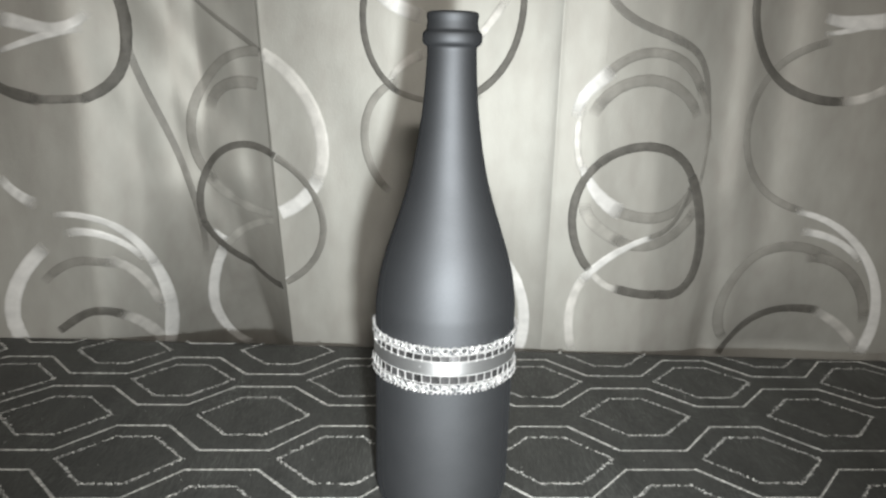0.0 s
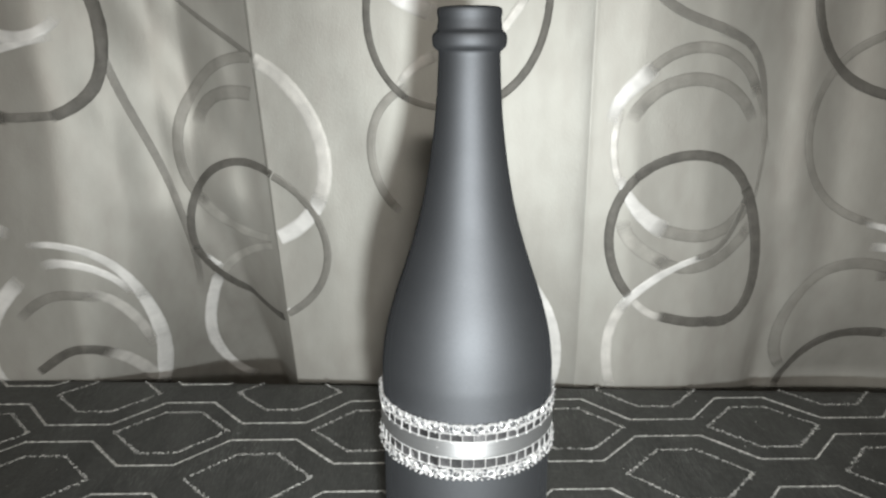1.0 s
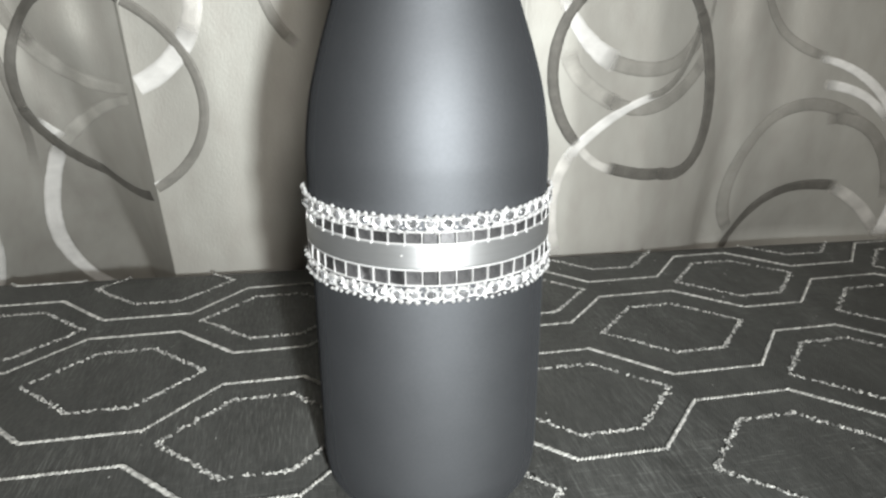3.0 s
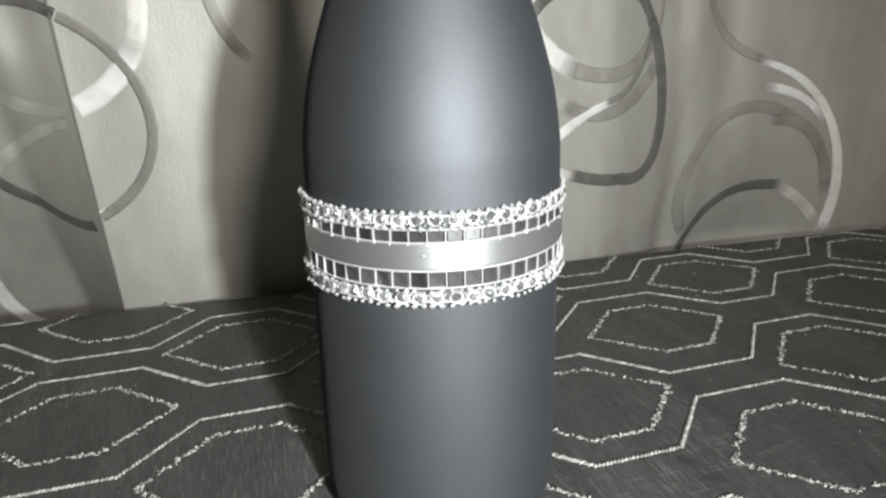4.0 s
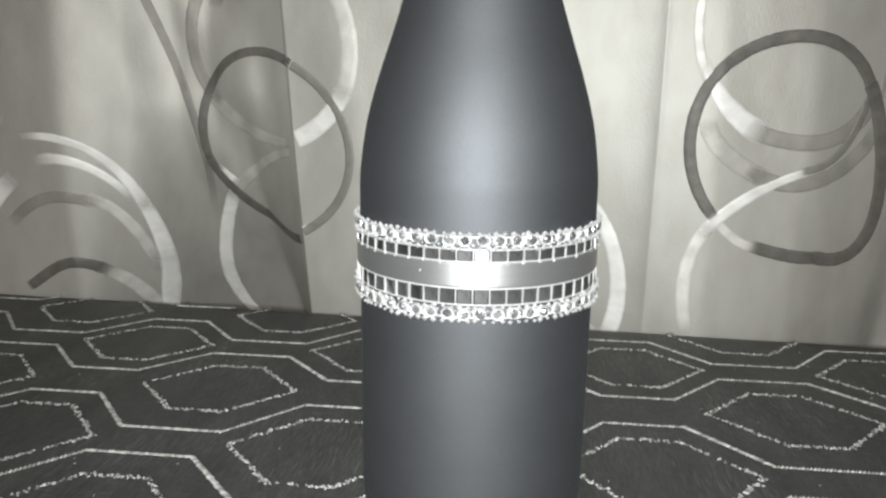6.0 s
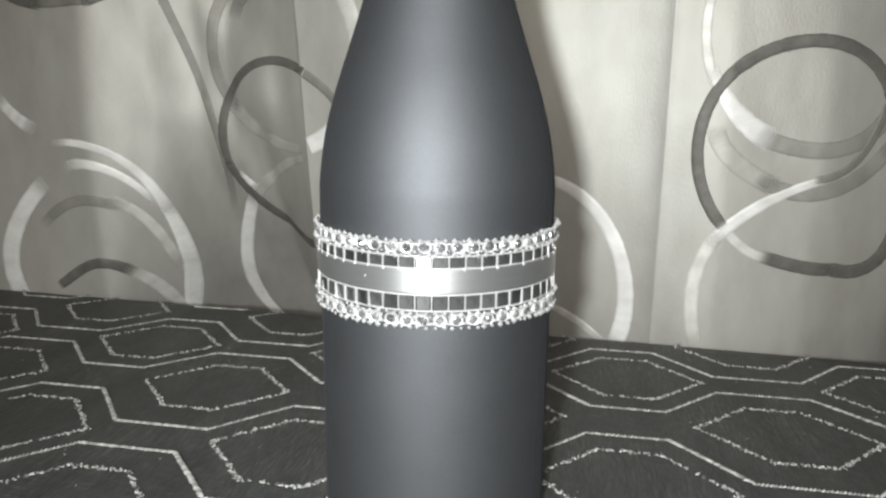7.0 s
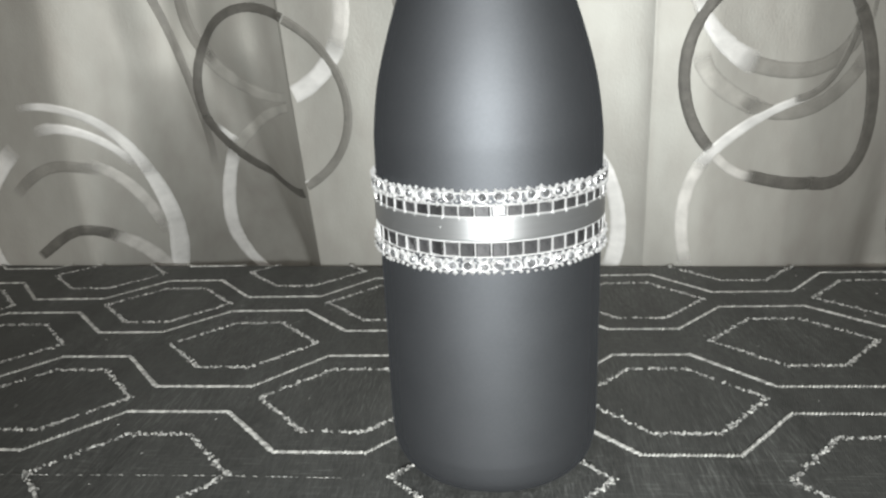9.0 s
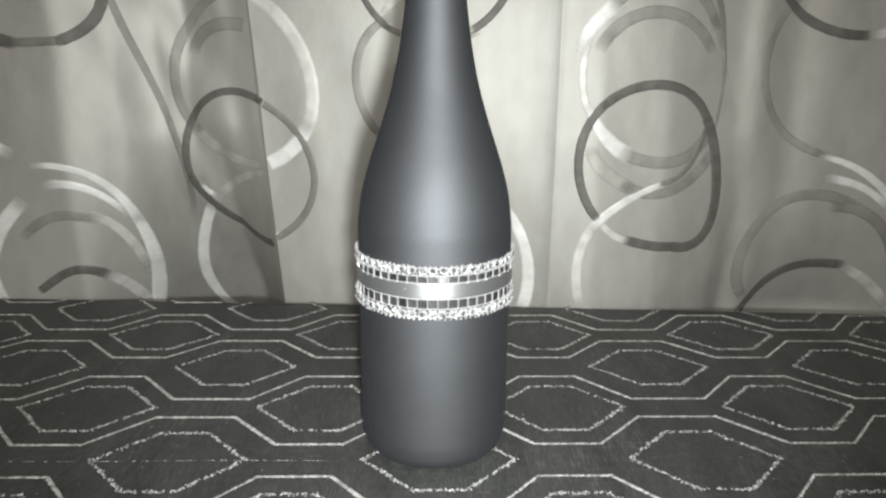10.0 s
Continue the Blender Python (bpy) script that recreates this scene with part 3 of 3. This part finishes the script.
def hexagon_mesh(cx, cy, seed):
    r = random.Random(seed)
    verts, quads = [], []
    for p, d in along_path([Vector((x, y, 0)) for x, y in HEX], 0.0017):
        if r.random() < 0.10 or not on_cloth(Vector((cx + p.x, cy + p.y, 0))):
            continue
        for _ in range(3):
            q = p + Vector((r.gauss(0, 0.00068), r.gauss(0, 0.00068), 0))
            a = r.uniform(0, math.pi)
            tuft(verts, quads, q, Vector((math.cos(a), math.sin(a), 0)), 0.00046 * r.uniform(0.6, 1.3), 0.00095 * r.uniform(0.5, 1.3), 0.0008 * r.uniform(0.6, 1.4), r)
    return mesh_of("stitched_hexagon", verts, quads, BOUCLE, True) if verts else None


shared = [hexagon_mesh(0, -0.2, s) for s in range(5)]
for row in range(0, 12):
    for n in range(-4, 6):
        cx, cy = cell(row, n)
        if abs(cx) > 0.74:
            continue
        me = shared[(row * 3 + n) % 5] if row > 0 else hexagon_mesh(cx, cy, n + 50)
        if me:
            part("stitched_hexagon", me, tablecloth, "dotted hexagon in pale boucle thread").location = (cx, cy, 0)

# lint on the cloth and one thin pulled thread
verts, quads = [], []
for _ in range(260):
    p = Vector((rng.uniform(-0.45, 0.45), rng.uniform(-0.22, 0.21), 0.0002))
    if p.xy.length > 0.06:
        a = rng.uniform(0, math.pi)
        tuft(verts, quads, p, Vector((math.cos(a), math.sin(a), 0)), rng.uniform(0.00012, 0.00028), rng.uniform(0.0003, 0.0011), 0.0003, rng)
tagged(part("lint", mesh_of("lint", verts, quads, BOUCLE, True), tablecloth, "pale specks of lint"), kind="stuff")
verts, quads = [], []
x = -0.33
while x < -0.06:
    if rng.random() < 0.7:
        tuft(verts, quads, Vector((x, cell(4, 0)[1] - 0.001 + 0.0004 * math.sin(x * 40), 0.0002)), Vector((1, 0, 0)), 0.00016, 0.0012, 0.0003, rng)
    x += 0.0025
part("pulled_thread", mesh_of("pulled_thread", verts, quads, BOUCLE, True), tablecloth, "thin pale pulled thread")

# ---- the bottle ----
bottle = tagged(new("bottle"), "matte black painted sparkling wine bottle with a silver crystal band", "bottle")
R = 0.0442
knots = [(0.0390, -0.0022), (0.0408, -0.0012), (0.0428, 0.0025), (0.0439, 0.0090), (R, 0.018), (R, 0.060), (R, 0.100), (R, 0.128), (0.0437, 0.138), (0.0415, 0.1530),
         (0.0375, 0.1680), (0.0325, 0.1830), (0.0276, 0.1980), (0.0232, 0.2140), (0.0200, 0.2300), (0.0176, 0.2460), (0.0160, 0.2600), (0.0150, 0.2740), (0.0144, 0.2870)]
prof = [(0, 0.010), (0.012, 0.008), (0.028, 0.000), (0.035, -0.0025)] + smooth_profile(knots, 5)
prof += smooth_profile([(0.0146, 0.2885), (0.0168, 0.2905), (0.0174, 0.2932), (0.0170, 0.2960), (0.0154, 0.2978), (0.0149, 0.3000), (0.0146, 0.3030), (0.0150, 0.3052), (0.0146, 0.3072), (0.0125, 0.3080), (0.0105, 0.3072)], 4)
prof += [(0.0095, 0.300), (0.0095, 0.270), (0, 0.270)]
part("glass_body", lathe("glass_body", prof, MATTE_BLACK, 160), bottle, "matte black painted glass")
part("ribbon", lathe("ribbon", [(R + 0.0002, 0.1022), (R + 0.0010, 0.1024), (R + 0.0012, 0.1028), (R + 0.0012, 0.1033), (R + 0.0012, 0.1065), (R + 0.0012, 0.1098), (R + 0.0012, 0.1103), (R + 0.0010, 0.1107), (R + 0.0002, 0.1109)], SATIN, 160), bottle, "silver satin ribbon")

COUNT = 51


def crystal_mesh():
    """A round cut stone: table, crown and girdle, facing +x."""
    verts, quads = [], []
    for r, h, n, off in ((0.0018, 0.0002, 8, 0.0), (0.0017, 0.0008, 8, 0.5), (0.0009, 0.0015, 8, 0.0)):
        verts += [(h, r * math.cos(2 * math.pi * (i + off) / n), r * math.sin(2 * math.pi * (i + off) / n)) for i in range(n)]
    for k in (0, 8):
        for i in range(8):
            j = (i + 1) % 8
            if k == 0:
                quads += [(i, j, 8 + i), (8 + i, j, 8 + j)]
            else:
                quads += [(8 + i, 8 + j, 16 + j), (8 + i, 16 + j, 16 + i)]
    quads.append(tuple(range(16, 24)))
    return mesh_of("crystal", verts, quads, CRYSTAL)


def facet_mesh():
    """A flat square stone with bevelled rim, facing +x."""
    a, b = 0.0025, 0.0021
    verts = [(0.0002, y, z) for y, z in ((-a, -a), (a, -a), (a, a), (-a, a))] + [(0.0008, y, z) for y, z in ((-b, -b), (b, -b), (b, b), (-b, b))]
    return mesh_of("facet", verts, [(0, 1, 5, 4), (1, 2, 6, 5), (2, 3, 7, 6), (3, 0, 4, 7), (4, 5, 6, 7)], FACET)


def ball(verts, quads, p, r):
    k = len(verts)
    verts += [(p.x + r * x, p.y + r * y, p.z + r * z) for x, y, z in ((1, 0, 0), (-1, 0, 0), (0, 1, 0), (0, -1, 0), (0, 0, 1), (0, 0, -1))]
    quads += [(k + a, k + b, k + c) for a, b, c in ((0, 2, 4), (2, 1, 4), (1, 3, 4), (3, 0, 4), (2, 0, 5), (1, 2, 5), (3, 1, 5), (0, 3, 5))]


CRYSTAL_ME, FACET_ME = crystal_mesh(), facet_mesh()


def trim(z_stone, z_square, half, seed):
    """A glued-on crystal trim: one row of claw-set stones and one of square stones in a silver frame."""
    r = random.Random(seed)
    verts, quads = [], []
    up = 1 if z_stone > z_square else -1
    for z in (z_square - half, z_square + half, z_stone + up * 0.0012):
        k, m = len(verts), COUNT * 3
        for i in range(m):
            a = 2 * math.pi * i / m
            for dr, dz in ((0.0002, -0.00031), (0.0011, -0.00018), (0.0011, 0.00018), (0.0002, 0.00031)):
                verts.append(((R + dr) * math.cos(a), (R + dr) * math.sin(a), z + dz))
        for i in range(m):
            j = (i + 1) % m
            quads += [(k + 4 * i + c, k + 4 * j + c, k + 4 * j + c + 1, k + 4 * i + c + 1) for c in range(3)]
    for i in range(COUNT):
        a = 2 * math.pi * (i + 0.5) / COUNT
        out, side = Vector((math.cos(a), math.sin(a), 0)), Vector((-math.sin(a), math.cos(a), 0))
        k = len(verts)
        for dz in (-half, half):
            for s, h in ((-0.00021, 0.0002), (-0.00013, 0.0012), (0.00013, 0.0012), (0.00021, 0.0002)):
                p = out * (R + h) + side * s + Vector((0, 0, z_square + dz))
                verts.append(tuple(p))
        quads += [(k + c, k + c + 1, k + c + 5, k + c + 4) for c in range(3)]
        # beads of solder and glue along the frame's inner edge
        if up > 0 and r.random() < 0.75:
            ball(verts, quads, out * (R + 0.0012) + side * r.uniform(-0.0004, 0.0004) + Vector((0, 0, z_square - half - r.uniform(0.0001, 0.0006))), 0.0006 * r.uniform(0.5, 1.3))
        # claws at the stones' corners
        c = 2 * math.pi * i / COUNT + r.uniform(-0.010, 0.010)
        out, side = Vector((math.cos(c), math.sin(c), 0)), Vector((-math.sin(c), math.cos(c), 0))
        for s, dz in ((-1, -1), (1, -1), (-1, 1), (1, 1)):
            p = out * (R + 0.0014 + r.uniform(-0.0002, 0.0005)) + side * s * 0.00150 + Vector((0, 0, z_stone + dz * (0.0022 + r.uniform(-0.0002, 0.0004))))
            ball(verts, quads, p, 0.00088 * r.uniform(0.7, 1.3))
        # the cup round the stone, slightly askew
        k, tip, lean = len(verts), r.uniform(-0.0002, 0.0002), r.uniform(-0.2, 0.2)
        for j in range(8):
            b = 2 * math.pi * (j + 0.5) / 8 + lean
            for rad, h in ((0.00265, 0.0002), (0.00230, 0.0013), (0.00170, 0.0010)):
                verts.append(tuple(out * (R + h) + side * rad * 0.98 * math.cos(b) + Vector((0, 0, z_stone + tip + rad * 0.86 * math.sin(b)))))
        for j in range(8):
            m = (j + 1) % 8
            quads += [(k + 3 * j + c, k + 3 * m + c, k + 3 * m + c + 1, k + 3 * j + c + 1) for c in range(2)]
        # solder beads between neighbours, and a glint of glue here and there
        for dz in (0.30, -0.30):
            p = out * (R + 0.0010) + side * (math.pi * R / COUNT) + Vector((0, 0, z_stone + dz * 0.0040 + r.uniform(-0.0003, 0.0003)))
            ball(verts, quads, p, 0.00052 * r.uniform(0.6, 1.3))
        if r.random() < 0.7:
            ball(verts, quads, out * (R + 0.0016) + side * r.uniform(-0.001, 0.001) + Vector((0, 0, z_stone + r.uniform(-0.001, 0.001))), 0.0005 * r.uniform(0.6, 1.2))
    frame_ob = part("crystal_trim", mesh_of("crystal_trim", verts, quads, SILVER), bottle, "silver trim set with crystals")
    for i in range(COUNT):
        a = 2 * math.pi * i / COUNT
        q = part("facet", FACET_ME, frame_ob)
        q.matrix_local = Matrix.Translation((math.cos(a) * (R + 0.0001), math.sin(a) * (R + 0.0001), z_square)) @ Euler((0, r.gauss(0, 0.10), a + r.gauss(0, 0.10))).to_matrix().to_4x4() @ Matrix.Diagonal((1, 1, half / 0.0026, 1))
        q = part("crystal", CRYSTAL_ME, frame_ob)
        q.matrix_local = Matrix.Translation((math.cos(a) * (R + 0.0004), math.sin(a) * (R + 0.0004), z_stone + r.uniform(-0.0002, 0.0002))) @ Euler((0, r.gauss(0, 0.12), a + r.gauss(0, 0.12))).to_matrix().to_4x4() @ Euler((r.uniform(0, 6), 0, 0)).to_matrix().to_4x4()


trim(0.1178, 0.1129, 0.0020, 11)
trim(0.0934, 0.0993, 0.0027, 12)

# a fleck of lint stuck to the ribbon
verts, quads = [], []
ball(verts, quads, Vector((0, 0, 0)), 0.0005)
fleck = part("lint_fleck", mesh_of("lint_fleck", [(x * 1.6, y * 0.5, z * 0.7) for x, y, z in verts], quads, SILVER, True), bottle, "tiny white lint fleck")
fleck.matrix_local = Matrix.Translation((-0.0163, -0.0425, 0.1070)) @ Euler((0, -0.35, -0.37)).to_matrix().to_4x4()
